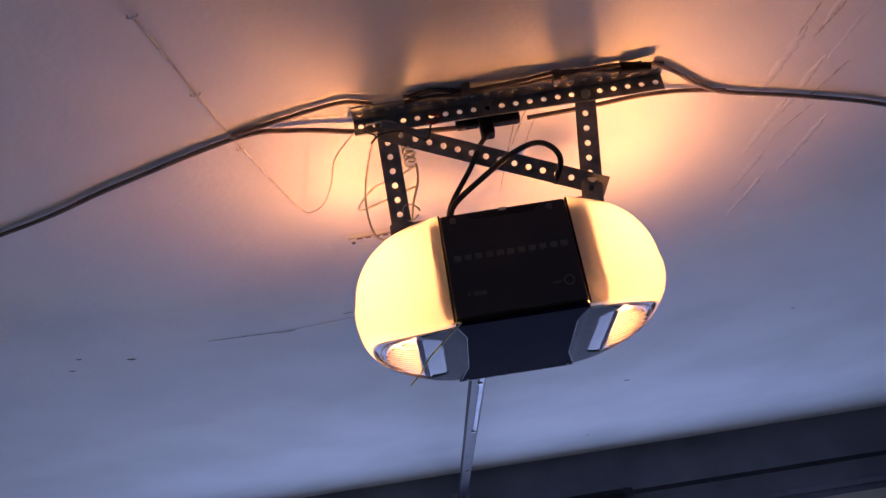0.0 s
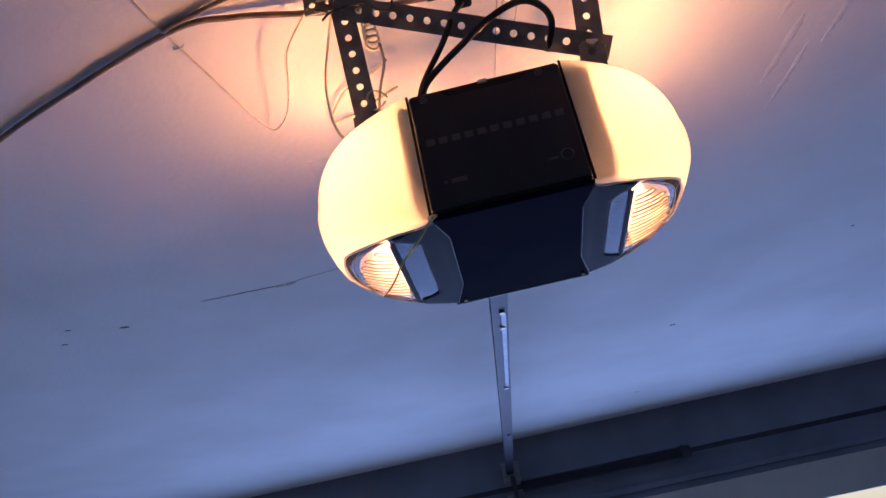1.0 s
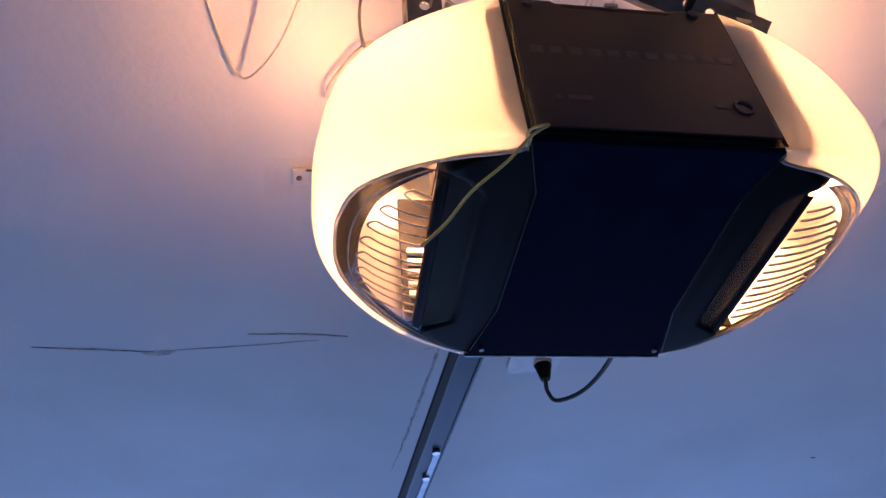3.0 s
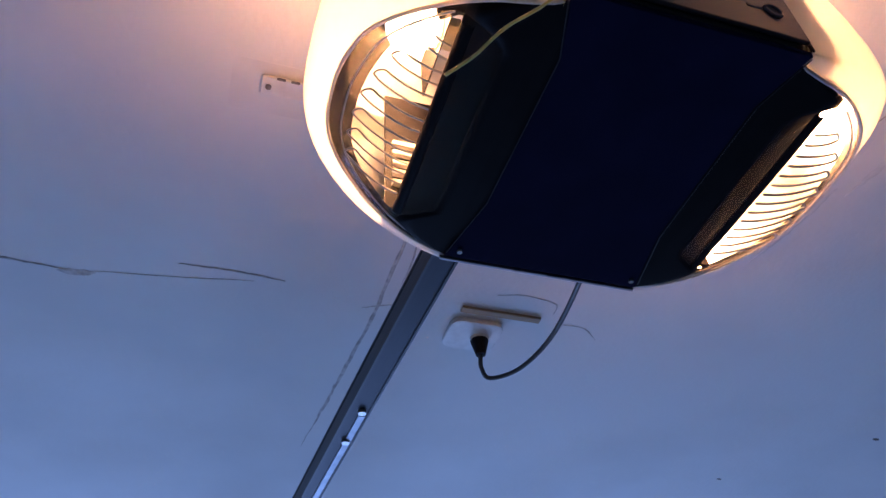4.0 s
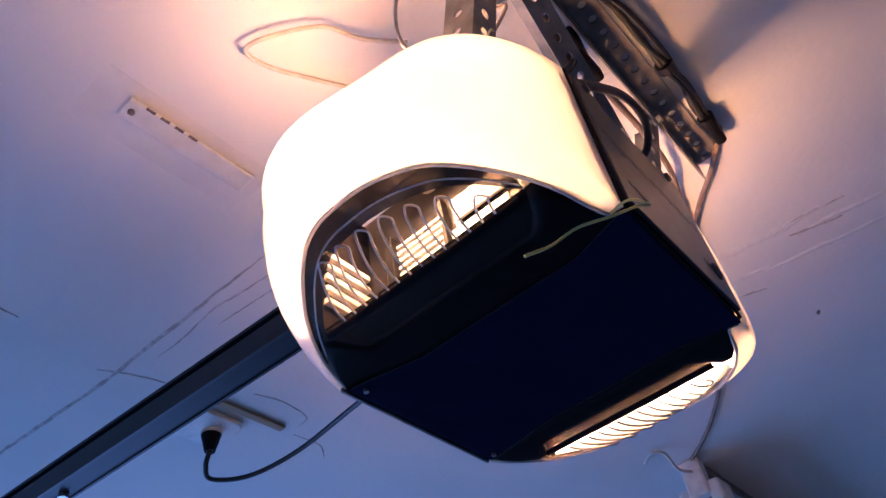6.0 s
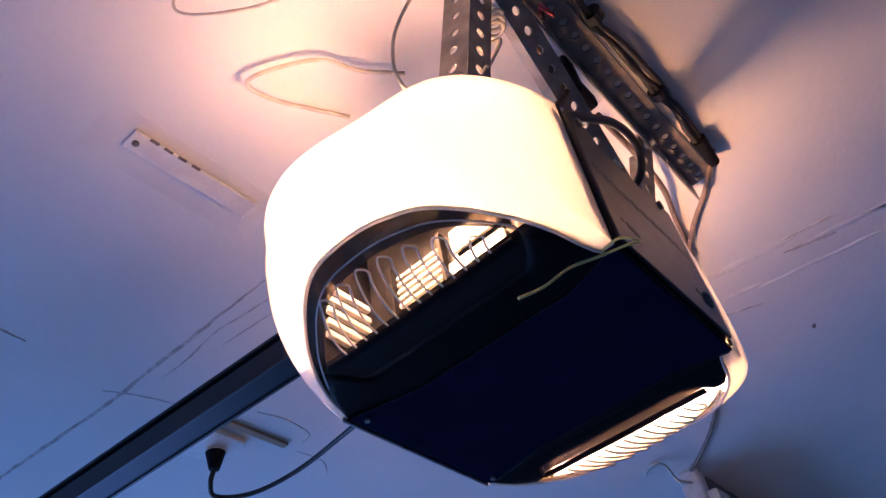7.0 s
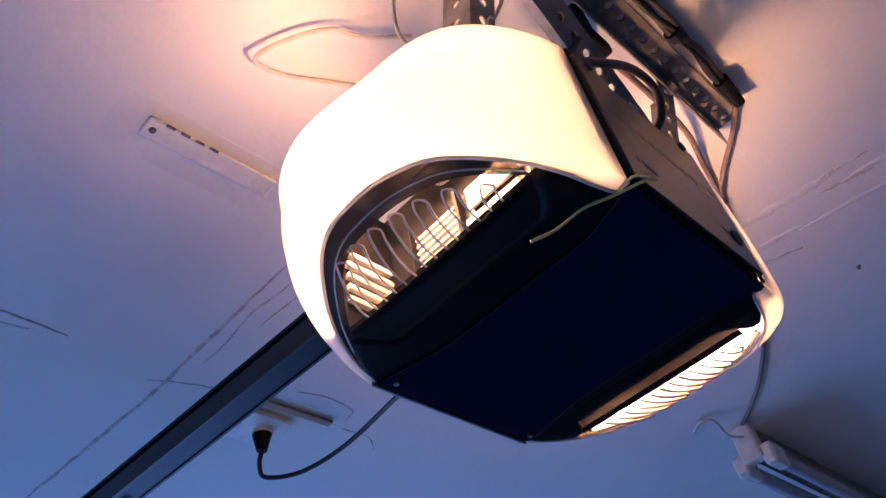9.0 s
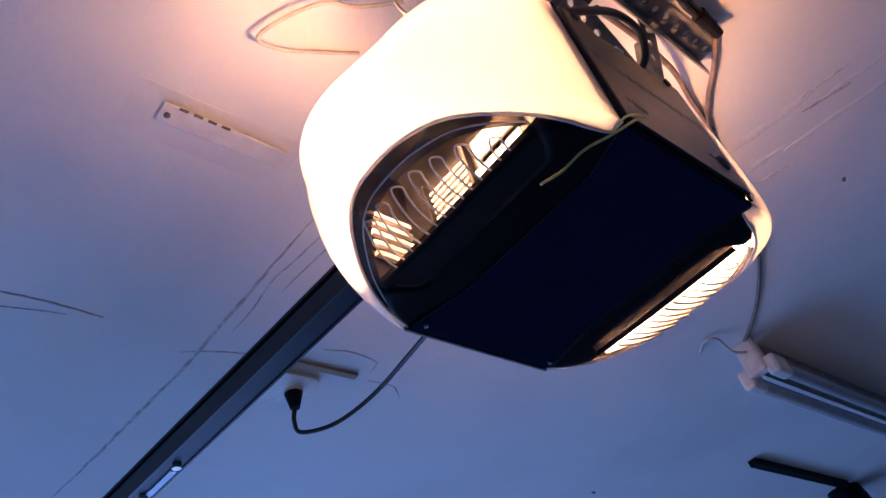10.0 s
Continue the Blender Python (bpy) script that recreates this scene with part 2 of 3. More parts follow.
def rounded(cx, cy, w, h, r, n=5):
    out = []
    for sx, sy, a0 in ((1, 1, 0), (-1, 1, 90), (-1, -1, 180), (1, -1, 270)):
        for k in range(n + 1):
            a = radians(a0 + 90 * k / n)
            out.append((cx + sx * (w / 2 - r) + r * math.cos(a), cy + sy * (h / 2 - r) + r * math.sin(a)))
    return out


def strip(length, width, thick, pitch, hole, m, bm=None, sides=12):
    """A perforated flat strip: x along it, y across, z its thickness."""
    own = bmesh.new()
    count = max(1, int(length / pitch))
    step = length / count
    for c in range(count):
        cx = (c + 0.5) * step
        ring = []
        for k in range(sides):
            a = 2 * math.pi * (k + 0.5) / sides
            ca, sa = math.cos(a), math.sin(a)
            s = 1 / max(abs(ca), abs(sa))
            ring.append(((cx + ca * s * step / 2, sa * s * width / 2), (cx + ca * hole, sa * hole)))
        corners = {}
        for z in (0, thick):
            o = [own.verts.new((*p[0], z)) for p in ring]
            i = [own.verts.new((*p[1], z)) for p in ring]
            corners[z] = (o, i)
            for k in range(sides):
                j = (k + 1) % sides
                own.faces.new((o[k], o[j], i[j], i[k]) if z else (o[k], i[k], i[j], o[j]))
                # square off the corner between two boundary points on different sides
                (ax, ay), (bx, by) = ring[k][0], ring[j][0]
                if abs(ax - bx) > 1e-6 and abs(ay - by) > 1e-6:
                    kx = cx + math.copysign(step / 2, ax - cx)
                    ky = math.copysign(width / 2, ay)
                    v = own.verts.new((kx, ky, z))
                    own.faces.new((o[k], v, o[j]) if z else (o[k], o[j], v))
        (o0, i0), (o1, i1) = corners[0], corners[thick]
        for k in range(sides):
            j = (k + 1) % sides
            own.faces.new((i0[k], i1[k], i1[j], i0[j]))
    w = width / 2
    for y, sgn in ((-w, 1), (w, -1)):
        vs = [own.verts.new(p) for p in ((0, y, 0), (length, y, 0), (length, y, thick), (0, y, thick))]
        own.faces.new(vs if sgn > 0 else vs[::-1])
    for x in (0, length):
        own.faces.new([own.verts.new(p) for p in ((x, -w, 0), (x, w, 0), (x, w, thick), (x, -w, thick))])
    own.transform(m)
    return joined(bm, own)


def angle_iron(p, q, face, leg, width=0.031, thick=0.0022, pitch=0.0225, hole=0.0048, lip=0.0):
    """A perforated steel angle from p to q: one leg across the way `face`, the other folded along `leg`."""
    p, q = Vector(p), Vector(q)
    d = (q - p).normalized()
    u = (Vector(face) - d * d.dot(Vector(face))).normalized()
    v = d.cross(u)
    if v.dot(Vector(leg)) < 0:
        v = -v
    a = Matrix((d, u, d.cross(u))).transposed().to_4x4()
    b = Matrix((d, v, d.cross(v))).transposed().to_4x4()
    bm = strip((q - p).length, width, thick, pitch, hole, Matrix.Translation(p) @ a @ Matrix.Translation((0, width / 2, 0)))
    if lip:
        own = box(0, (q - p).length, 0, lip, 0, thick, 0.0004)
        own.transform(Matrix.Translation(p) @ b)
        return joined(bm, own)
    return strip((q - p).length, width, thick, pitch, hole, Matrix.Translation(p) @ b @ Matrix.Translation((0, width / 2, 0)), bm)


# ---- the room ----
T = 0.14
OPEN_X0, OPEN_X1, OPEN_Z = -2.25, 2.45, 1.86
solo("floor", box(X0 - T, X1 + T, Y0 - T, Y1 + T, -0.15, 0), CONCRETE, "worn beige painted concrete garage floor", "floor", "structure")
solo("ceiling", box(X0 - T, X1 + T, Y0 - T, Y1 + T, CEIL, CEIL + 0.12), CEILING, "off-white painted plaster ceiling with joints and stains", "ceiling", "structure")
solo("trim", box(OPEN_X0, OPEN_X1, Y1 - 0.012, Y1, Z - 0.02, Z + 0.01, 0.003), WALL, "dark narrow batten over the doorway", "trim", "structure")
solo("wall_west", box(X0 - T, X0, Y0, Y1, 0, CEIL), PALEWALL, "plain cream garage side wall", "wall", "structure")
# east wall is never in view; dark so the right lens reflects less
solo("wall_east", box(X1, X1 + T, Y0, Y1, 0, CEIL), WALL, "plain unseen garage side wall, kept dark to dim lens reflections", "wall", "structure")
solo("wall_south", box(X0 - T, X1 + T, Y0 - T, Y0, 0, CEIL), PALEWALL, "plain cream garage back wall", "wall", "structure")
bm = box(X0 - T, OPEN_X0, Y1, Y1 + T, 0, CEIL)
box(OPEN_X1, X1 + T, Y1, Y1 + T, 0, CEIL, bm=bm)
box(OPEN_X0, OPEN_X1, Y1, Y1 + T, OPEN_Z, CEIL, bm=bm)
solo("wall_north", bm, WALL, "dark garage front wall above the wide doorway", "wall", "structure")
solo("ground", box(-150, 150, Y1 + T, 300, -0.16, -0.02), ASPHALT, "grey driveway outside the open garage doorway", "ground", "structure")
bm = box(OPEN_X0 - 0.1, OPEN_X1 + 0.1, Y1 - 0.03, Y1, OPEN_Z - 0.02, Z - 0.055, 0.004)
solo("trim", bm, PALEWALL, "pale painted trim board over the doorway", "trim", "structure")

# ---- the opener ----
opener = thing("garage_door_opener", (0, DEEP / 2, Z), "black garage door opener with two lit white lamp covers", "garage opener")
MIDY, HALFY = 0.1405, 0.1395
MIDZ, UP, DOWN, OUT = 0.085, 0.110, 0.083, 0.150
WIDER = {-1: 0.995, 1: 0.935}   # the two covers differ a little


def smoothstep(a, b, x):
    t = min(1, max(0, (x - a) / (b - a)))
    return t * t * (3 - 2 * t)


def bulge(y, c=0.0):
    """How far the lamp cover stands out at y."""
    w = min(1, abs(y - MIDY) / HALFY)
    front = 0.85 - 0.65 * smoothstep(-0.2, 0.5, c)
    p = 3.2 - front * smoothstep(-0.6, 0.7, (y - MIDY) / HALFY)
    return OUT * (1 - w ** p) ** (1 / p)


def section(y, a):
    """The point of the cover at y, a from 0 (top edge) to pi (bottom edge): out and up."""
    c, s = math.cos(a), max(0, math.sin(a))
    p, h = (2.15 + 1.05 * smoothstep(0.09, 0.20, y), UP) if c > 0 else (3.2, DOWN)
    if c > 0:
        h -= 0.019 * smoothstep(0.055, 0.0, y)
    z = MIDZ + math.copysign(abs(c) ** (2 / p), c) * h
    o = bulge(y, c) * s ** (2 / p)
    return o * (1 + 0.020 * smoothstep(0.090, 0.072, z)), z


RIM_Y = (0.010, 0.020, 0.040, 0.072, 0.10, 0.126, 0.17, 0.197, 0.239, 0.264, 0.278)
RIM_O = (0.0, 0.042, 0.083, 0.118, 0.128, 0.133, 0.132, 0.119, 0.078, 0.036, 0.0)


def lens_rim(y):
    """How far out the clear lens reaches at y."""
    near = [y + 0.014 * k / 4 for k in range(-4, 5)]
    ends = smoothstep(RIM_Y[0], 0.024, y) * smoothstep(RIM_Y[-1], 0.264, y)
    return ends * float(np.mean(np.interp(near, RIM_Y, RIM_O)))


def rim_angle(y):
    want = lens_rim(y)
    if want <= 0.0005:
        return math.pi
    want = min(want, 0.985 * section(y, math.pi / 2 + 0.45)[0])
    lo, hi = math.pi / 2, math.pi
    for _ in range(40):
        m = (lo + hi) / 2
        if section(y, m)[0] > want:
            lo = m
        else:
            hi = m
    return lo


def stations(y0, y1, n):
    return [y0 + (y1 - y0) * 0.5 * (1 - math.cos(math.pi * k / n)) for k in range(n + 1)]


def under(side, o, y, lift=0.0):
    """A point of the lens, o outside the chassis."""
    o = max(0.0, o)
    lo, hi = math.pi / 2, math.pi
    for _ in range(30):
        m = (lo + hi) / 2
        if section(y, m)[0] > o:
            lo = m
        else:
            hi = m
    return Vector((side * (HW + o * WIDER[side]), y, Z + section(y, lo)[1] + lift))


# chassis: folded steel box with a separate bottom plate
part("chassis", box(-HW, HW, 0.0, DEEP, Z + 0.004, Z + TALL, 0.006), PAINT, opener, "black painted steel chassis")
seam = [(-0.095, 0.001), (-0.081, 0.052), (-0.082, 0.20), (-0.097, 0.272), (0.095, 0.272), (0.081, 0.20), (0.080, 0.052), (0.095, 0.001)]
part("bottom_plate", prism(seam, Z - 0.002, Z + 0.004, 0.0012), NAVY, opener, "dark blue-black bottom plate")
for side in (-1, 1):
    part("seam_edge", tube([(side * 0.0955, 0.004, Z - 0.0012), (side * 0.0815, 0.052, Z - 0.0022), (side * 0.0820, 0.130, Z - 0.0022), (side * 0.0825, 0.200, Z - 0.0022), (side * 0.0965, 0.268, Z - 0.0012)], 0.0005, 6, 1), SATIN, opener, "thin dark edge")
bm = prism([(-0.093, 0.008), (0.093, 0.008), (0.093, 0.167), (0.055, 0.167), (0.045, 0.158), (-0.045, 0.158), (-0.055, 0.167), (-0.093, 0.167)], 0.0, 0.004, 0.001)
bm.transform(Matrix.Translation((0, 0.0, Z)) @ pose(0, 0, 0, 90, 0, 0))
part("back_panel", bm, SATIN, opener, "matt black back panel")
part("front_lip", box(-0.100, 0.096, DEEP - 0.001, DEEP + 0.002, Z - 0.002, Z + 0.0035, 0.0008), STEEL, opener, "bare metal lip")
for x in (-0.086, 0.086):
    part("corner_screw", rod((x, 0.262, Z - 0.0045), (x, 0.262, Z - 0.001), 0.0024, 12), DULL, opener)
for k, x in enumerate((-0.076, 0.068)):
    part("screw", rod((x, -0.007, Z + 0.160), (x, -0.003, Z + 0.160), 0.0048, 14), GREYMARK, opener)
# plain marks in place of the maker's name
for k in range(11):
    x = -0.078 + 0.156 * k / 10
    part("brand_mark", box(x - 0.0052, x + 0.0052, -0.00415, -0.0038, Z + 0.094, Z + 0.103), GREYMARK, opener)
bm = tube([(0.073 + 0.007 * math.cos(a), -0.0046, Z + 0.040 + 0.007 * math.sin(a)) for a in (2 * math.pi * k / 10 for k in range(11))], 0.0014, 6, 2)
box(0.050, 0.062, -0.0044, -0.0038, Z + 0.038, Z + 0.041, bm=bm)
part("round_mark", bm, GREYMARK, opener)
bm = box(-0.063, -0.045, -0.0044, -0.0038, Z + 0.038, Z + 0.044)
box(-0.072, -0.068, -0.0044, -0.0038, Z + 0.039, Z + 0.043, bm=bm)
part("model_mark", bm, GREYMARK, opener)
part("label_clip", box(-0.006, 0.005, -0.003, 0.001, Z + 0.1685, Z + 0.1725), WHITE, opener, "small white clip")

for side in (-1, 1):
    # translucent cover with its rolled rim
    rows, rim = [], []
    for y in stations(MIDY - HALFY, MIDY + HALFY, 56):
        end = rim_angle(y)
        row = []
        vent = (0.52 if side < 0 else 0.62) * smoothstep(0.030, 0.050, y) * (smoothstep(0.200, 0.172, y) if side < 0 else smoothstep(0.222, 0.196, y))   # open slot on top
        for k in range(45):
            o, z = section(y, vent + (end - vent) * k / 44)
            row.append((side * (HW + o * WIDER[side]), y, Z + z))
        rows.append(row)
        if end < math.pi - 1e-6:
            rim.append(row[-1])
    cover = part("light_cover", facing(grid(rows), (side * HW, 0.14, Z + 0.08)), COVER, opener, "white translucent plastic lamp cover, lit from inside", True)
    part("rim", tube(rim, 0.0016, 6, 1), COVER, cover, "", True)
    back_edge = [(side * (HW + 0.001), MIDY - HALFY - 0.0005, Z + 0.004 + 0.170 * k / 8) for k in range(9)]
    part("edge_lip", tube(back_edge, 0.0016, 6, 1), BLACK, cover)
    # clear lens
    rows = []
    for y in stations(0.020, 0.277, 44):
        far = lens_rim(y)
        rows.append([under(side, far * k / 24, y, 0.0006) for k in range(25)])
    lens = part("lens", facing(grid(rows), (side * 0.16, 0.14, Z + 0.08)), CLEAR, cover, "clear ribbed plastic lens", True)
    lens.visible_shadow = False
    # stepped band along the rim of the lens, dark reflections painted as tint
    band, step_line = [], []
    for y in stations(0.040, 0.262, 40):
        far = lens_rim(y)
        wide = 0.018 * smoothstep(0.0, 0.06, far)
        band.append([under(side, far - 0.0015 - wide * k / 5, y, 0.0016) for k in range(6)])
        step_line.append(under(side, far - 0.0015 - wide * 0.55, y, -0.0004))
    part("bezel", facing(grid(band), (side * 0.16, 0.14, Z + 0.08)), DIMMED, cover, "clear lens border, tinted dark for its dark reflections", True)
    part("bezel_step", tube(step_line, 0.0007, 6, 1), RIBBED, cover, "", True)
    # opaque black wing over the lens' inner part
    rows = []
    for y in stations(0.013, 0.272, 34):
        far = max(0.0005, min(0.060 if side < 0 else 0.052, lens_rim(y) - 0.004))
        rows.append([under(side, far * k / 10, y, 0.006) for k in range(11)])
    wing = part("wing", grid(rows), FLANGE, opener, "black inner flange", True)
    rows = []
    for y in stations(0.012, 0.275, 28):
        far = min(0.026 + 0.034 * (smoothstep(0.058, 0.040, y) + smoothstep(0.222, 0.240, y)), max(0.0, lens_rim(y) - 0.002))
        rows.append([Vector((side * (HW - 0.020 + 0.020 * k / 4), y, Z - 0.0008)) for k in range(4)] + [under(side, far * k / 6, y, -0.0012 if k < 6 else 0.003) for k in range(7)])
    part("flange", grid(rows), FLANGE, opener, "", True)
    rows = [[under(side, (0.051 if side < 0 else 0.044) + 0.010 * k / 4, y, -0.0010 if 0 < k < 4 else 0.002) for k in range(5)] for y in stations(0.048, 0.236, 16)]
    part("flange_edge", grid(rows), FLANGE, opener, "", True)
    # ribs moulded into the lens
    for k in range(7):
        y = 0.066 + 0.0225 * k
        outer = lens_rim(0.056 + 0.019 * k) - 0.024
        start = 0.062 if side < 0 else 0.055
        line = [under(side, start + (outer - start) * j / 6, y - 0.016 * (k / 6 + 0.3) * (j / 6) ** 1.6, -0.0006) for j in range(7)]
        back = [p + Vector((0, 0.011, 0)) for p in line]
        tip = (line[-1] + back[-1]) / 2 + Vector((side * 0.006, 0, 0.001))
        part("rib", tube(line + [tip] + back[::-1], 0.0009 if side < 0 else 0.0013, 6, 3), RIBBED, cover, "", True)
    # lamp, socket and reflector inside
    bx, by, bz = side * (HW + 0.062), 0.152, Z + 0.163
    bm = bmesh.new()
    bmesh.ops.create_uvsphere(bm, u_segments=24, v_segments=14, radius=0.024, matrix=Matrix.Translation((bx, by, bz)) @ Matrix.Diagonal((1, 1.15, 1, 1)))
    bulb = part("bulb", bm, GLOW, opener, "glowing warm light bulb", True)
    part("socket", rod((side * (HW + 0.001), by, bz), (bx - side * 0.022, by, bz), 0.015, 18), WHITE, opener)
    a, b = side * (HW + 0.0005), side * (HW + (0.022 if side < 0 else 0.034))
    part("side_flange", box(min(a, b), max(a, b), 0.012, 0.062, Z + 0.035, Z + 0.160, 0.003), PAINT, opener)

    # added hidden plates: keep bulb light off the ceiling behind and between the struts
    a, b = side * (HW + 0.001), side * (HW + 0.052)
    part("light_block", box(min(a, b), max(a, b), 0.116, 0.118, Z + 0.140, Z + 0.196, 0.0006), FLANGE, opener, "added black plate blocking bulb light")
    a, b = side * (HW + 0.0345), side * (HW + 0.036)
    part("light_block", box(min(a, b), max(a, b), 0.1185, 0.210, Z + 0.140, Z + 0.193, 0.0005), FLANGE, opener, "added black plate blocking bulb light")
    # added plate over the bulb, dims its steep rays to the ceiling
    a, b = side * (HW + 0.038), side * (HW + 0.078)
    part("top_shade", box(min(a, b), max(a, b), 0.126, 0.174, Z + 0.1905, Z + 0.1925, 0.0006), COVER, opener, "added white plate dimming the bulb's upward light")
    a, b = side * (HW + 0.0005), side * (HW + 0.066)
    part("partition", box(min(a, b), max(a, b), 0.236, 0.240, Z + 0.010, Z + 0.165, 0.001), FLANGE, opener, "black inner partition")

    for k in range(5):
        a, b = side * (HW + 0.008), side * (HW + 0.060)
        part("slat", box(min(a, b), max(a, b), 0.231, 0.2365, Z + 0.036 + 0.013 * k, Z + 0.042 + 0.013 * k, 0.001), RIBBED, opener)

    def inner(y0, y1, z0, z1, d0, d1):
        a, b = side * (HW + d0), side * (HW + d1)
        return box(min(a, b), max(a, b), y0, y1, Z + z0, Z + z1, 0.0008)

    refl = part("reflector", inner(0.062, 0.215, 0.03, 0.112, 0.001, 0.004), REFLECTOR, opener, "dark glossy reflector panel")
    for y0, y1, z0, z1 in ((0.070, 0.132, 0.086, 0.112), (0.078, 0.138, 0.048, 0.078)):
        part("panel", inner(y0, y1, z0, z1, 0.006, 0.009), WHITE, refl, "white plastic panel")
    for k in range(8):
        z = 0.044 + 0.008 * k
        part("slat", inner(0.144, 0.196, z, z + 0.0035, 0.006, 0.010), WHITE, refl)
    for y0, y1 in ((0.062, 0.067), (0.139, 0.143), (0.198, 0.206)):
        part("divider", inner(y0, y1, 0.035, 0.116, 0.005, 0.014), BLACK, refl)

# ---- rail ----
def rail_at(y, dx=0.0, z=0.0):
    return Vector((0.001 - 0.052 * (y - 0.2) + dx, y, Z + z))


rail = thing("opener_rail", rail_at(0.2, 0, 0.195), "long dark steel opener rail running to the front wall", "rail")
def bar(y0, y1, dx0, dx1, z0, z1):
    rows = [[rail_at(y, dx0, z0), rail_at(y, dx1, z0), rail_at(y, dx1, z1), rail_at(y, dx0, z1)] for y in (y0, y1)]
    bm = grid(rows, closed=True)
    bmesh.ops.holes_fill(bm, edges=bm.edges[:])
    bmesh.ops.recalc_face_normals(bm, faces=bm.faces[:])
    return bm
part("web", bar(0.16, Y1 - 0.02, -0.006, 0.006, 0.200, 0.235), RAILM, rail)
part("lower_flange", bar(0.16, Y1 - 0.02, -0.022, 0.013, 0.192, 0.200), RAILM, rail)
part("upper_flange", bar(0.16, Y1 - 0.02, -0.020, 0.012, 0.235, 0.240), RAILM, rail)
part("side_lip", bar(0.16, Y1 - 0.02, -0.0235, -0.020, 0.190, 0.222), DARKRAIL, rail)
part("side_lip", bar(0.16, Y1 - 0.02, 0.011, 0.0145, 0.190, 0.222), DARKRAIL, rail)
part("insert", bar(0.90, 1.55, -0.002, 0.009, 0.1895, 0.1925), PALE, rail, "pale metal insert")
for y in (0.885, 0.99, 1.56, 2.3):
    part("bolt", rod(rail_at(y, 0.0, 0.186), rail_at(y, 0.0, 0.193), 0.007, 12), BOLT, rail)
part("end_bracket", box(-0.205, -0.115, Y1 - 0.05, Y1 - 0.002, Z + 0.08, Z + 0.25, 0.004), DULL, rail, "steel bracket on the wall")

# ---- torsion spring over the doorway ----
spring = thing("torsion_spring", (0, Y1 - 0.07, Z + 0.11), "dark steel torsion spring and shaft above the doorway", "spring")
part("shaft", rod((-2.3, Y1 - 0.07, Z + 0.115), (2.5, Y1 - 0.07, Z + 0.115), 0.0125, 14), SPRINGM, spring)
turns = [(-0.12 + 0.82 * k / 720, Y1 - 0.07 + 0.024 * math.cos(2 * math.pi * k / 8), Z + 0.115 + 0.024 * math.sin(2 * math.pi * k / 8)) for k in range(721)]
part("coil", tube(turns, 0.0045, 5, 1), SPRINGM, spring, "tightly wound coil")
part("cone", rod((0.70, Y1 - 0.07, Z + 0.115), (0.745, Y1 - 0.07, Z + 0.115), 0.034, 16, r2=0.026), SPRINGM, spring)
part("centre_bracket", box(-0.165, -0.145, Y1 - 0.11, Y1 - 0.002, Z + 0.07, Z + 0.17, 0.003), SPRINGM, spring)

# ---- hanging bracket ----
bracket = thing("hanging_bracket", (0.03, 0.0, CEIL), "perforated steel angle bracket holding the opener to the ceiling", "bracket")
part("ceiling_angle", angle_iron((-0.205, -0.008, CEIL - 0.0005), (0.29, -0.008, CEIL - 0.0005), (0, 0, -1), (0, -1, 0)), DULL, bracket)
part("strut", angle_iron((-0.172, -0.004, CEIL - 0.012), (-0.168, 0.045, Z + 0.172), (1, 0, 0), (0, 1, 0)), DULL, bracket)
part("strut", angle_iron((0.180, -0.004, CEIL - 0.012), (0.158, 0.045, Z + 0.165), (-1, 0, 0), (0, 1, 0)), DULL, bracket)
part("diagonal_brace", angle_iron((-0.170, 0.000, CEIL - 0.040), (0.166, 0.048, Z + 0.192), (0, -0.85, 1), (0, 1, 1), lip=0.012), DULL, bracket)
for x, y, z in ((-0.157, -0.014, CEIL - 0.02), (0.165, -0.014, CEIL - 0.02), (0.15, 0.028, Z + 0.215)):
    part("bolt", rod((x, y, z), (x, y + 0.012, z), 0.008, 6), BOLT, bracket)
part("mounting_tab", box(-0.172, -0.085, 0.042, 0.07, Z + TALL - 0.002, Z + TALL + 0.020, 0.002), DULL, bracket)
part("mounting_tab", box(0.085, 0.162, 0.042, 0.07, Z + TALL - 0.002, Z + TALL + 0.020, 0.002), DULL, bracket)

# ---- cords and wires ----
C = CEIL - 0.006
def cord(name, pts, r, mat, label, category="cord", sides=8):
    return solo(name, tube(pts, r, sides), mat, label, category, smooth=True)
cord("extension_cord", [(-1.5, 0.34, C), (-0.862, 0.164, C), (-0.624, 0.071, C), (-0.394, -0.013, C), (-0.30, -0.015, C - 0.003), (-0.209, 0.002, C - 0.01), (-0.12, 0.012, C - 0.02), (-0.03, 0.012, CEIL - 0.033)], 0.0042, CORD, "brown flat extension cord stapled along the ceiling")
cord("extension_cord", [(-0.394, -0.020, C), (-0.291, -0.048, C), (-0.215, -0.062, C), (-0.17, -0.048, C)], 0.0034, CORD, "brown cord ending behind the ceiling angle")
cord("extension_cord", [(0.27, -0.045, C), (0.31, -0.015, C), (0.36, 0.03, C), (0.412, 0.062, C), (0.56, 0.11, C), (0.738, 0.178, C), (0.88, 0.265, C), (0.96, 0.33, C), (1.015, 0.385, C)], 0.0038, CORD, "brown cord running along the ceiling to the tube light")
cord("extension_cord", [(0.07, 0.012, CEIL - 0.033), (0.16, 0.012, CEIL - 0.03), (0.25, 0.02, CEIL - 0.018), (0.33, 0.04, C), (0.412, 0.058, C)], 0.0038, CORD, "brown cord leading from the plug block")
bundle = thing("cord_bundle", (0.08, -0.06, CEIL), "tangled bundle of black cords tied behind the ceiling angle", "cord")
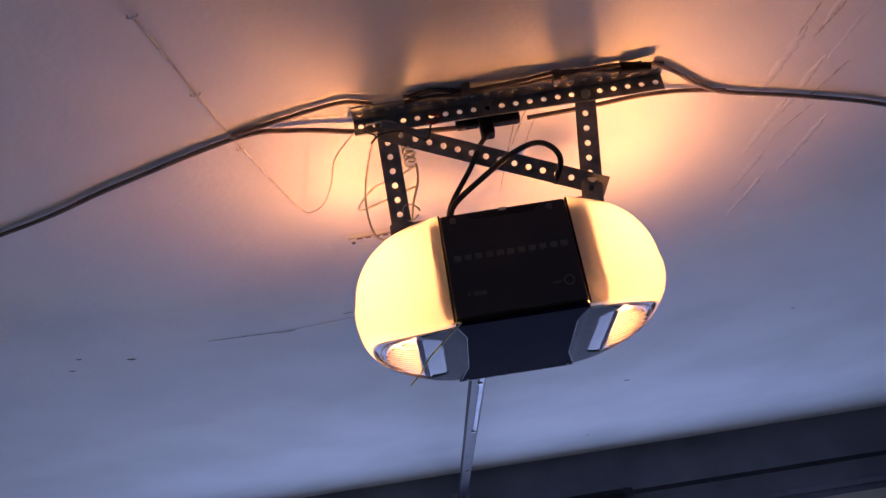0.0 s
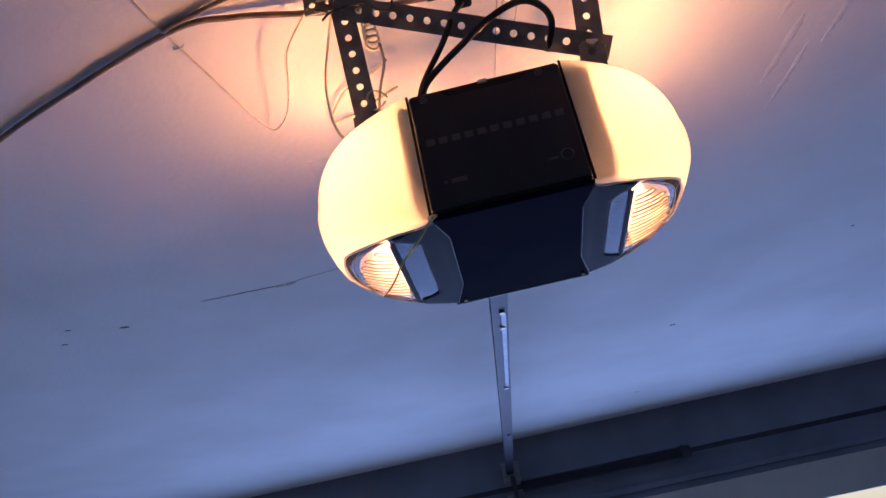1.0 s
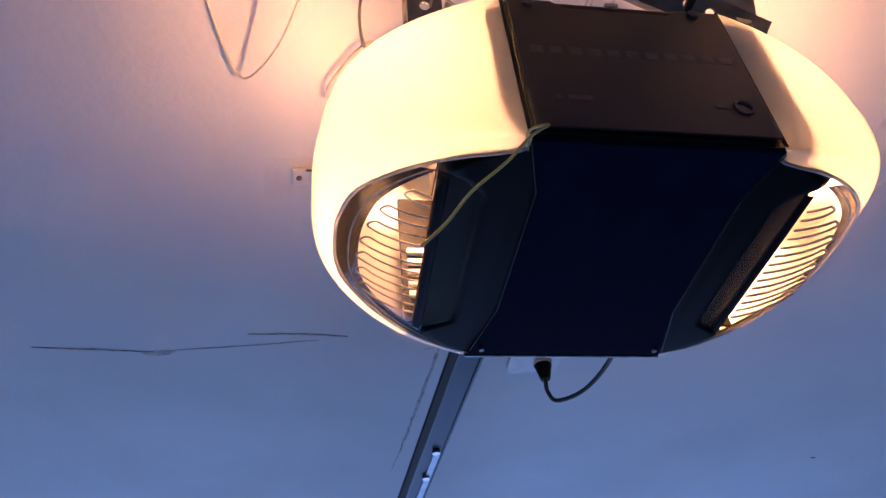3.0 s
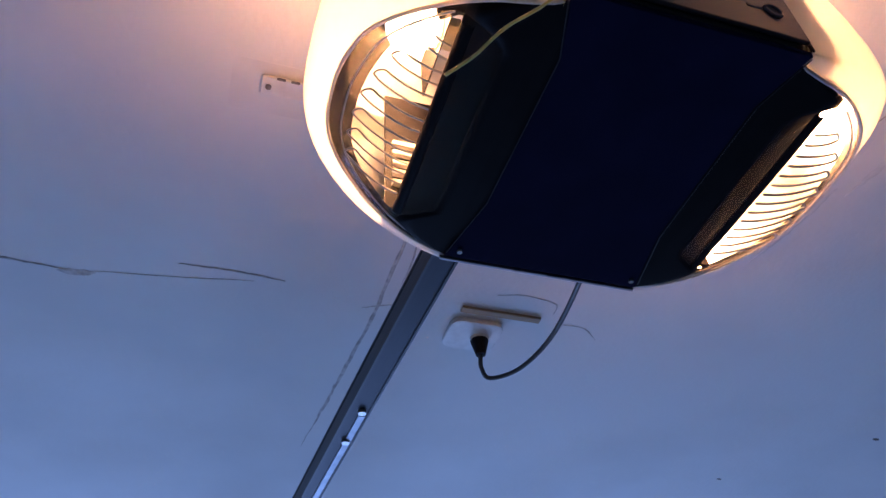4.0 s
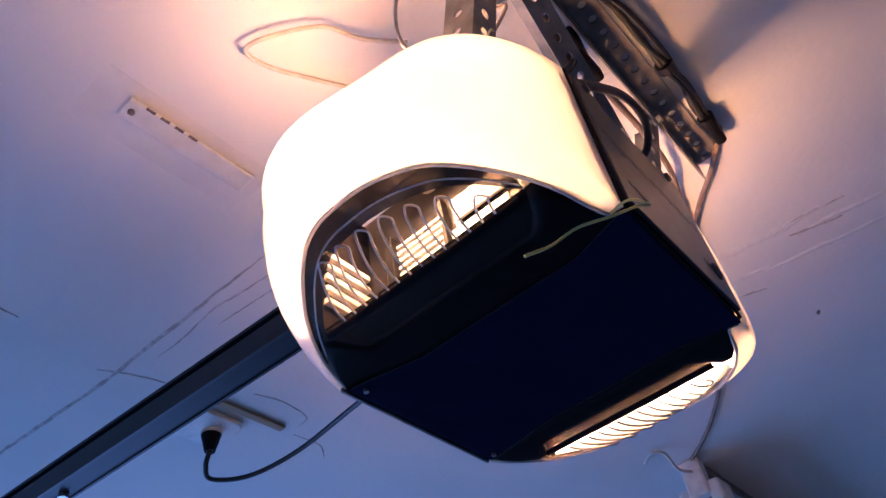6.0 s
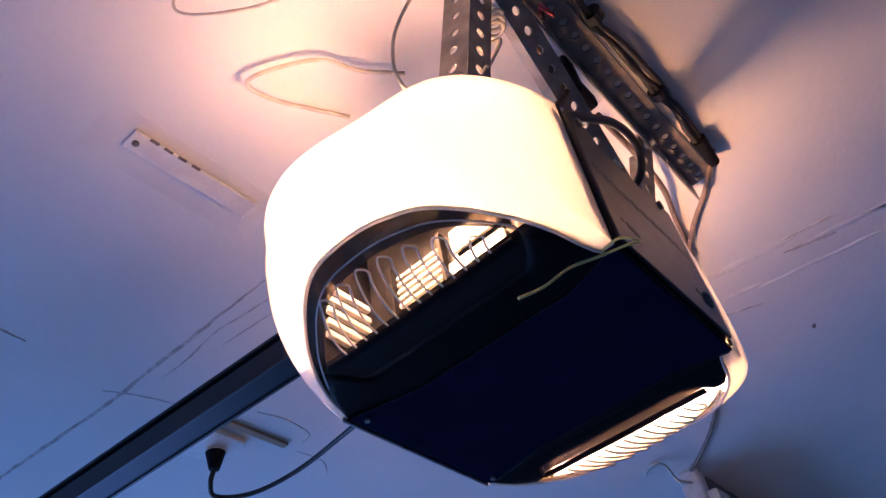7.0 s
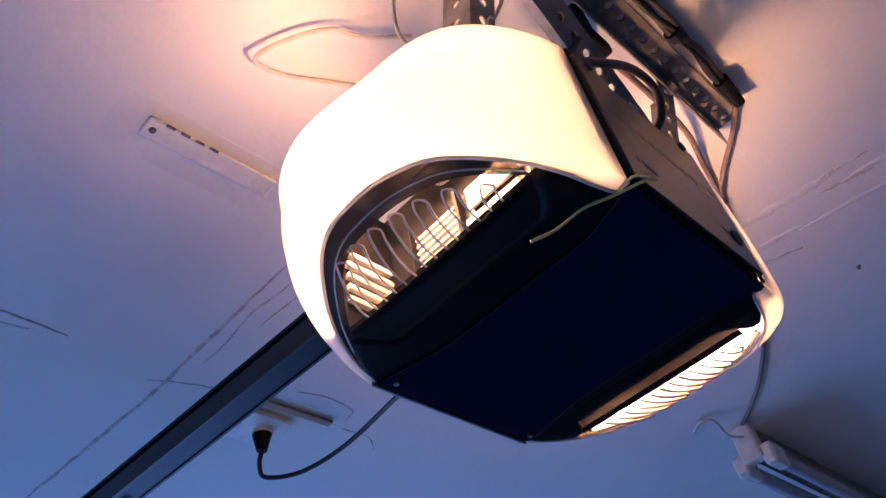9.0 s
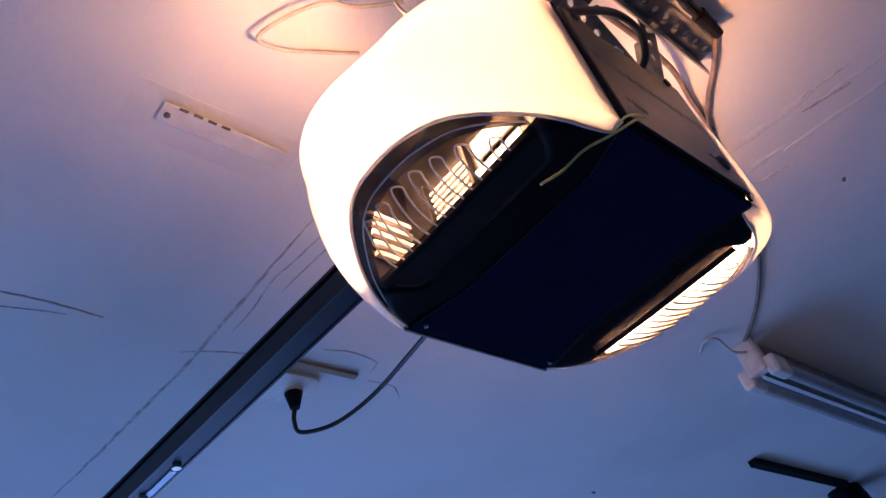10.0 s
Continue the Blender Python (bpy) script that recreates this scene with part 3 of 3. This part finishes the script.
for k in range(3):
    rnd = random.Random(70 + k)
    pts = [(-0.12 + 0.046 * j, -0.052 + rnd.uniform(-0.008, 0.008), CEIL - 0.009 + rnd.uniform(-0.006, 0.003)) for j in range(9)]
    part("cord", tube(pts, 0.0036, 8), BLACKCORD, bundle, "", True)
part("plug", rod((0.215, -0.052, CEIL - 0.012), (0.262, -0.050, CEIL - 0.016), 0.010, 14, r2=0.007), BLACK, bundle, "black rubber plug end")
for x in (-0.03, 0.11):
    part("tie", rod((x, -0.052, CEIL - 0.010), (x + 0.012, -0.052, CEIL - 0.010), 0.011, 14), SATIN, bundle, "black tape")
block = thing("plug_block", (0.02, 0.01, CEIL - 0.035), "black plastic plug block hanging among the bracket struts", "plug")
part("body", box(-0.008, 0.014, -0.002, 0.022, CEIL - 0.058, CEIL - 0.004, 0.004), BLACK, block)
part("connector", box(0.014, 0.058, 0.002, 0.020, CEIL - 0.038, CEIL - 0.018, 0.004), BLACK, block)
part("connector", box(-0.045, -0.008, 0.003, 0.019, CEIL - 0.036, CEIL - 0.018, 0.004), BLACK, block)
cord("power_cord", [(-0.082, 0.02, Z + TALL), (-0.07, 0.018, Z + 0.205), (-0.035, 0.012, Z + 0.255), (-0.015, 0.008, Z + 0.29), (0.0, 0.01, Z + 0.31)], 0.0042, BLACKCORD, "black power cord rising from the opener to the plug block")
cord("power_cord", [(-0.080, 0.022, Z + TALL), (-0.066, 0.014, Z + 0.20), (-0.015, 0.0, Z + 0.232), (0.03, -0.008, Z + 0.258), (0.068, -0.010, Z + 0.270), (0.092, -0.006, Z + 0.262), (0.105, 0.010, Z + 0.245), (0.095, 0.04, Z + 0.222)], 0.0046, BLACKCORD, "thick black power cord looping over the brace")
cord("loop_wire", [(-0.20, -0.01, Z + 0.345), (-0.245, 0.04, Z + 0.33), (-0.262, 0.09, Z + 0.315), (-0.29, 0.17, Z + 0.325), (-0.327, 0.234, Z + 0.349), (-0.345, 0.225, Z + 0.358), (-0.362, 0.17, CEIL - 0.003), (-0.392, 0.02, CEIL - 0.003), (-0.412, -0.10, CEIL - 0.003), (-0.425, -0.2, CEIL - 0.003), (-0.438, -0.291, CEIL - 0.003)], 0.0016, WHITEWIRE, "thin bell wire stapled to the ceiling, hanging in a loop", "wire", 6)
cord("loop_wire", [(-0.122, 0.133, Z + 0.35), (-0.16, 0.165, Z + 0.352), (-0.198, 0.182, Z + 0.35), (-0.228, 0.225, Z + 0.348), (-0.235, 0.256, Z + 0.35), (-0.201, 0.258, Z + 0.358), (-0.159, 0.241, CEIL - 0.003), (-0.12, 0.22, CEIL - 0.003)], 0.0024, WHITEWIRE, "grey bell wire curling down from the ceiling", "wire", 6)
cord("loop_wire", [(-0.165, 0.075, Z + 0.185), (-0.196, 0.088, Z + 0.20), (-0.207, 0.082, Z + 0.24), (-0.204, 0.066, Z + 0.285), (-0.188, 0.045, Z + 0.335), (-0.17, 0.005, Z + 0.35)], 0.0018, WHITEWIRE, "pale wire rising from the lamp cover", "wire", 6)
coil = [(-0.126 + 0.009 * math.cos(a), 0.020 + 0.010 * math.sin(a) - 0.012 * k / 40, Z + 0.282 + 0.062 * k / 40) for k, a in ((k, 2 * math.pi * k / 6) for k in range(41))]
cord("coiled_wire", [(-0.140, 0.050, Z + 0.185), (-0.130, 0.045, Z + 0.23), (-0.118, 0.035, Z + 0.262)] + coil + [(-0.15, -0.012, Z + 0.35), (-0.185, -0.02, Z + 0.344)], 0.0021, WHITEWIRE, "grey bell wire wound in a coil beside the strut", "wire", 6)
cord("bell_wire", [(-0.19, -0.015, Z + 0.335), (-0.172, -0.022, Z + 0.318), (-0.18, -0.024, Z + 0.305), (-0.165, -0.02, Z + 0.32), (-0.13, -0.015, Z + 0.325), (-0.095, -0.018, Z + 0.30), (-0.085, -0.02, Z + 0.325)], 0.0016, BLACKCORD, "black bell wire twisted round the strut", "wire", 6)
cord("loop_wire", [(-0.135 + 0.013 * math.cos(a), 0.034 + 0.004 * math.sin(2 * a), Z + 0.207 + 0.014 * math.sin(a)) for a in (2 * math.pi * k / 10 for k in range(10))], 0.0014, WHITEWIRE, "small loop of pale wire above the lamp cover", "wire", 6)
cord("red_wire", [(-0.09, -0.02, Z + 0.330), (-0.078, -0.026, Z + 0.322), (-0.07, -0.024, Z + 0.335), (-0.084, -0.022, Z + 0.342), (-0.07, -0.012, Z + 0.350)], 0.0017, REDWIRE, "short red wire tangled on the brace", "wire", 6)
cord("bell_wire", [(1.02, 0.39, CEIL - 0.03), (0.975, 0.405, CEIL - 0.03), (0.93, 0.405, CEIL - 0.01), (0.915, 0.425, CEIL - 0.006), (0.94, 0.455, CEIL - 0.006)], 0.0032, WHITEWIRE, "short white cable loop at the lampholder", "wire", 6)
cord("yellow_wire", [(-0.094, 0.020, Z + 0.002), (-0.099, -0.004, Z + 0.001), (-0.088, -0.014, Z - 0.003), (-0.10, -0.010, Z - 0.010), (-0.115, 0.008, Z - 0.018), (-0.138, 0.022, Z - 0.033), (-0.155, 0.036, Z - 0.05), (-0.171, 0.047, Z - 0.061)], 0.0011, YELLOW, "loose yellow wire end hanging below the opener", "wire", 6)

# ---- ceiling fittings ----
plate = thing("ceiling_plate", (-0.2, 0.402, CEIL), "narrow off-white painted mounting plate on the ceiling", "plate")
part("plate", box(-0.281, -0.115, 0.390, 0.419, CEIL - 0.005, CEIL - 0.0005, 0.002), PLATE, plate)
part("screw", rod((-0.271, 0.405, CEIL - 0.007), (-0.271, 0.405, CEIL - 0.004), 0.004, 10), DIRT, plate)
for k in range(4):
    x = -0.262 + 0.018 * k
    part("scuff", box(x, x + 0.011, 0.3885, 0.392, CEIL - 0.0058, CEIL - 0.0048), DIRT, plate)

outlet = thing("ceiling_outlet", (0.19, 0.835, CEIL), "white ceiling outlet with a black plug in it", "outlet")
OX, OY = -0.022, 0.02
bm = prism(rounded(0.185 + OX, 0.84 + OY, 0.10, 0.085, 0.02), CEIL - 0.010, CEIL - 0.0005, 0.002)
part("cover_plate", bm, WHITE, outlet)
part("socket_face", rod((0.20 + OX, 0.845 + OY, CEIL - 0.014), (0.20 + OX, 0.845 + OY, CEIL - 0.008), 0.018, 18), WHITE, outlet)
part("wood_strip", box(0.12, 0.27, 0.786, 0.800, CEIL - 0.006, CEIL - 0.0005, 0.001), WOOD, outlet, "raw wooden strip")
cable = thing("opener_plug", (0.2, 0.845, CEIL - 0.04), "black plug and cord feeding the opener from the ceiling outlet", "plug")
bm = rod((0.20 + OX, 0.845 + OY, CEIL - 0.045), (0.20 + OX, 0.845 + OY, CEIL - 0.014), 0.009, 14, r2=0.017)
part("plug", bm, BLACK, cable)
part("cord", tube([(0.20 + OX, 0.845 + OY, CEIL - 0.042), (0.205 + OX, 0.86 + OY, CEIL - 0.062), (0.225 + OX, 0.87 + OY, CEIL - 0.075), (0.24, 0.84, CEIL - 0.08), (0.262, 0.75, CEIL - 0.072), (0.25, 0.62, CEIL - 0.07), (0.21, 0.48, CEIL - 0.09), (0.12, 0.34, CEIL - 0.14), (0.06, DEEP, CEIL - 0.20)], 0.0042, 8), BLACKCORD, cable, "", True)

lamp = thing("tube_light", (1.7, 0.41, CEIL), "unlit twin fluorescent tube light on the ceiling", "tube light")
part("housing", box(1.06, 2.45, 0.380, 0.410, CEIL - 0.066, CEIL - 0.0005, 0.004), DULL, lamp, "grey metal housing")
for y in (0.363, 0.427):
    part("tube", rod((1.07, y, CEIL - 0.080), (2.42, y, CEIL - 0.080), 0.0155, 18), TUBE, lamp)
bm = box(1.012, 1.044, 0.372, 0.418, CEIL - 0.082, CEIL - 0.0005, 0.006)
for y in (0.363, 0.427):
    box(1.018, 1.082, y - 0.014, y + 0.014, CEIL - 0.100, CEIL - 0.055, 0.007, bm=bm)
part("lampholder", bm, WHITE, lamp, "white plastic lampholder with two prongs")
spot = thing("ceiling_spot", (2.3, 0.8, CEIL), "black ceiling fitting with a white rim on a dark arm", "light")
part("arm", box(1.64, 2.25, 0.745, 0.775, CEIL - 0.02, CEIL - 0.0005, 0.004), BLACK, spot)
part("head", rod((2.32, 0.8, CEIL - 0.09), (2.32, 0.8, CEIL - 0.0005), 0.075, 22, r2=0.055), BLACK, spot)
part("rim", rod((2.32, 0.8, CEIL - 0.095), (2.32, 0.8, CEIL - 0.088), 0.078, 22), WHITE, spot)

# ---- flaws of the ceiling ----
def ribbon(points, width, lift, bm=None, seed=1, jitter=0.3):
    """A thin raised or sunken line of plaster along the ceiling."""
    rnd = random.Random(seed)
    line = spline([(x, y, 0) for x, y in points], 10)
    rows = []
    for i, p in enumerate(line):
        d = (line[min(i + 1, len(line) - 1)] - line[max(i - 1, 0)]).normalized()
        n = Vector((-d.y, d.x, 0))
        ends = min(1, 4 * min(i, len(line) - 1 - i) / len(line) + 0.1)
        w = width * ends * (1 + jitter * rnd.uniform(-1, 1))
        p = p + n * width * jitter * rnd.uniform(-0.6, 0.6)
        rows.append([(*(p + n * w * u).xy, CEIL - h) for u, h in ((-0.5, 0.0), (-0.25, lift), (0.25, lift), (0.5, 0.0))])
    return grid(rows, bm)


def flaw(name, points, width, lift, mat, label, seed=1, jitter=0.3):
    return solo(name, ribbon(points, width, lift, None, seed, jitter), mat, label, "ceiling flaw", "structure", True)


flaw("crack", [(-0.019, 0.45), (-0.022, 0.62), (-0.026, 0.86), (-0.040, 1.05), (-0.052, 1.2), (-0.068, 1.36)], 0.0060, 0.0012, CRACK, "dark hairline crack along a plaster joint", 3)
flaw("crack", [(0.012, 0.47), (0.004, 0.56), (-0.004, 0.62), (0.002, 0.70), (0.0, 0.76)], 0.0030, 0.0008, CRACK, "fine wavy crack in the ceiling paint", 4)
flaw("crack", [(0.035, 0.50), (0.028, 0.57), (0.022, 0.64)], 0.0025, 0.0008, CRACK, "fine wavy crack in the ceiling paint", 5)
flaw("crack", [(-0.36, 0.790), (-0.27, 0.789), (-0.19, 0.794)], 0.0045, 0.0012, CRACK, "dark crack across the ceiling joint", 6)
flaw("crack", [(-0.72, 0.836), (-0.62, 0.842), (-0.53, 0.848)], 0.005, 0.0012, CRACK, "dark crack across the ceiling joint", 7)
flaw("crack", [(-0.49, 0.842), (-0.36, 0.826), (-0.24, 0.806)], 0.0025, 0.0008, CRACK, "dark crack across the ceiling joint", 8)
flaw("smudge", [(-0.545, 0.853), (-0.515, 0.852), (-0.485, 0.846)], 0.016, 0.0006, CRACK, "dark smudge on the ceiling joint", 9, 0.06)
flaw("crack", [(-0.05, 0.835), (0.0, 0.815), (0.06, 0.80)], 0.0030, 0.0008, CRACK, "fine crack beside the outlet", 10)
flaw("crack", [(0.17, 0.745), (0.22, 0.735), (0.28, 0.745), (0.29, 0.775)], 0.0030, 0.0008, CRACK, "fine crack beside the outlet", 11)
flaw("crack", [(0.30, 0.80), (0.36, 0.80), (0.40, 0.83)], 0.0025, 0.0008, CRACK, "fine crack beside the outlet", 12)
flaw("gouge", [(0.548, -0.115), (0.538, -0.08), (0.527, -0.040)], 0.0060, 0.0014, CRACK, "brown gouge in the ceiling plaster", 13)
flaw("gouge", [(0.510, -0.132), (0.503, -0.09), (0.497, -0.044)], 0.0045, 0.0012, CRACK, "brown gouge in the ceiling plaster", 14)
flaw("gouge", [(0.615, 0.035), (0.595, 0.09), (0.578, 0.135)], 0.0040, 0.0012, CRACK, "brown gouge in the ceiling plaster", 15)
flaw("gouge", [(0.600, 0.145), (0.575, 0.20), (0.555, 0.25)], 0.0030, 0.0010, CRACK, "brown gouge in the ceiling plaster", 16)
flaw("gouge", [(0.082, 0.002), (0.066, 0.076), (0.053, 0.141)], 0.0024, 0.0008, CRACK, "faint scrape in the ceiling paint", 17)
flaw("gouge", [(0.060, 0.026), (0.052, 0.11), (0.044, 0.195), (0.035, 0.296)], 0.0022, 0.0008, CRACK, "faint scrape in the ceiling paint", 18)
flaw("gouge", [(0.098, 0.03), (0.084, 0.10), (0.074, 0.17)], 0.0020, 0.0008, CRACK, "faint scrape in the ceiling paint", 19)
for k in range(9):
    rnd = random.Random(40 + k)
    x = 0.50 + 0.16 * rnd.random()
    y = -0.35 + 0.09 * k
    flaw("plaster_ridge", [(x, y), (x - 0.012, y + 0.09), (x - 0.03, y + 0.19)], 0.010 + 0.012 * rnd.random(), 0.0012, RIDGE, "rough ridge of joint plaster on the ceiling", 50 + k, 0.2)
for x, y, r in ((0.750, 0.0, 0.007), (-0.935, 0.88, 0.012), (1.25, 1.05, 0.010), (0.55, 1.9, 0.012), (-1.1, 0.9, 0.008), (0.989, 1.32, 0.007), (0.507, 2.855, 0.010), (-1.047, 0.826, 0.007)):
    flaw("spot", [(x - r, y - 0.3 * r), (x, y), (x + r, y + 0.2 * r)], r * 0.9, 0.0008, DIRT, "small dark spot on the ceiling", int(1000 * abs(x)))
for k, (x, y) in enumerate(((-0.438, -0.291), (-0.416, -0.127), (-0.392, 0.020), (-0.394, -0.015))):
    solo("cord_staple", tube([(x - 0.007, y, CEIL), (x - 0.005, y - 0.002, CEIL - 0.007), (x + 0.005, y - 0.002, CEIL - 0.007), (x + 0.007, y, CEIL)], 0.0012, 6, 3), WHITE, "small pale staple holding a wire to the ceiling", "staple", smooth=True)

# slightly darker rectangle of ceiling round the mounting plate
solo("plate_halo", box(-0.318, -0.100, 0.372, 0.452, CEIL - 0.0004, CEIL + 0.001), HALO, "faint grey patch round the mounting plate", "ceiling flaw", "structure")
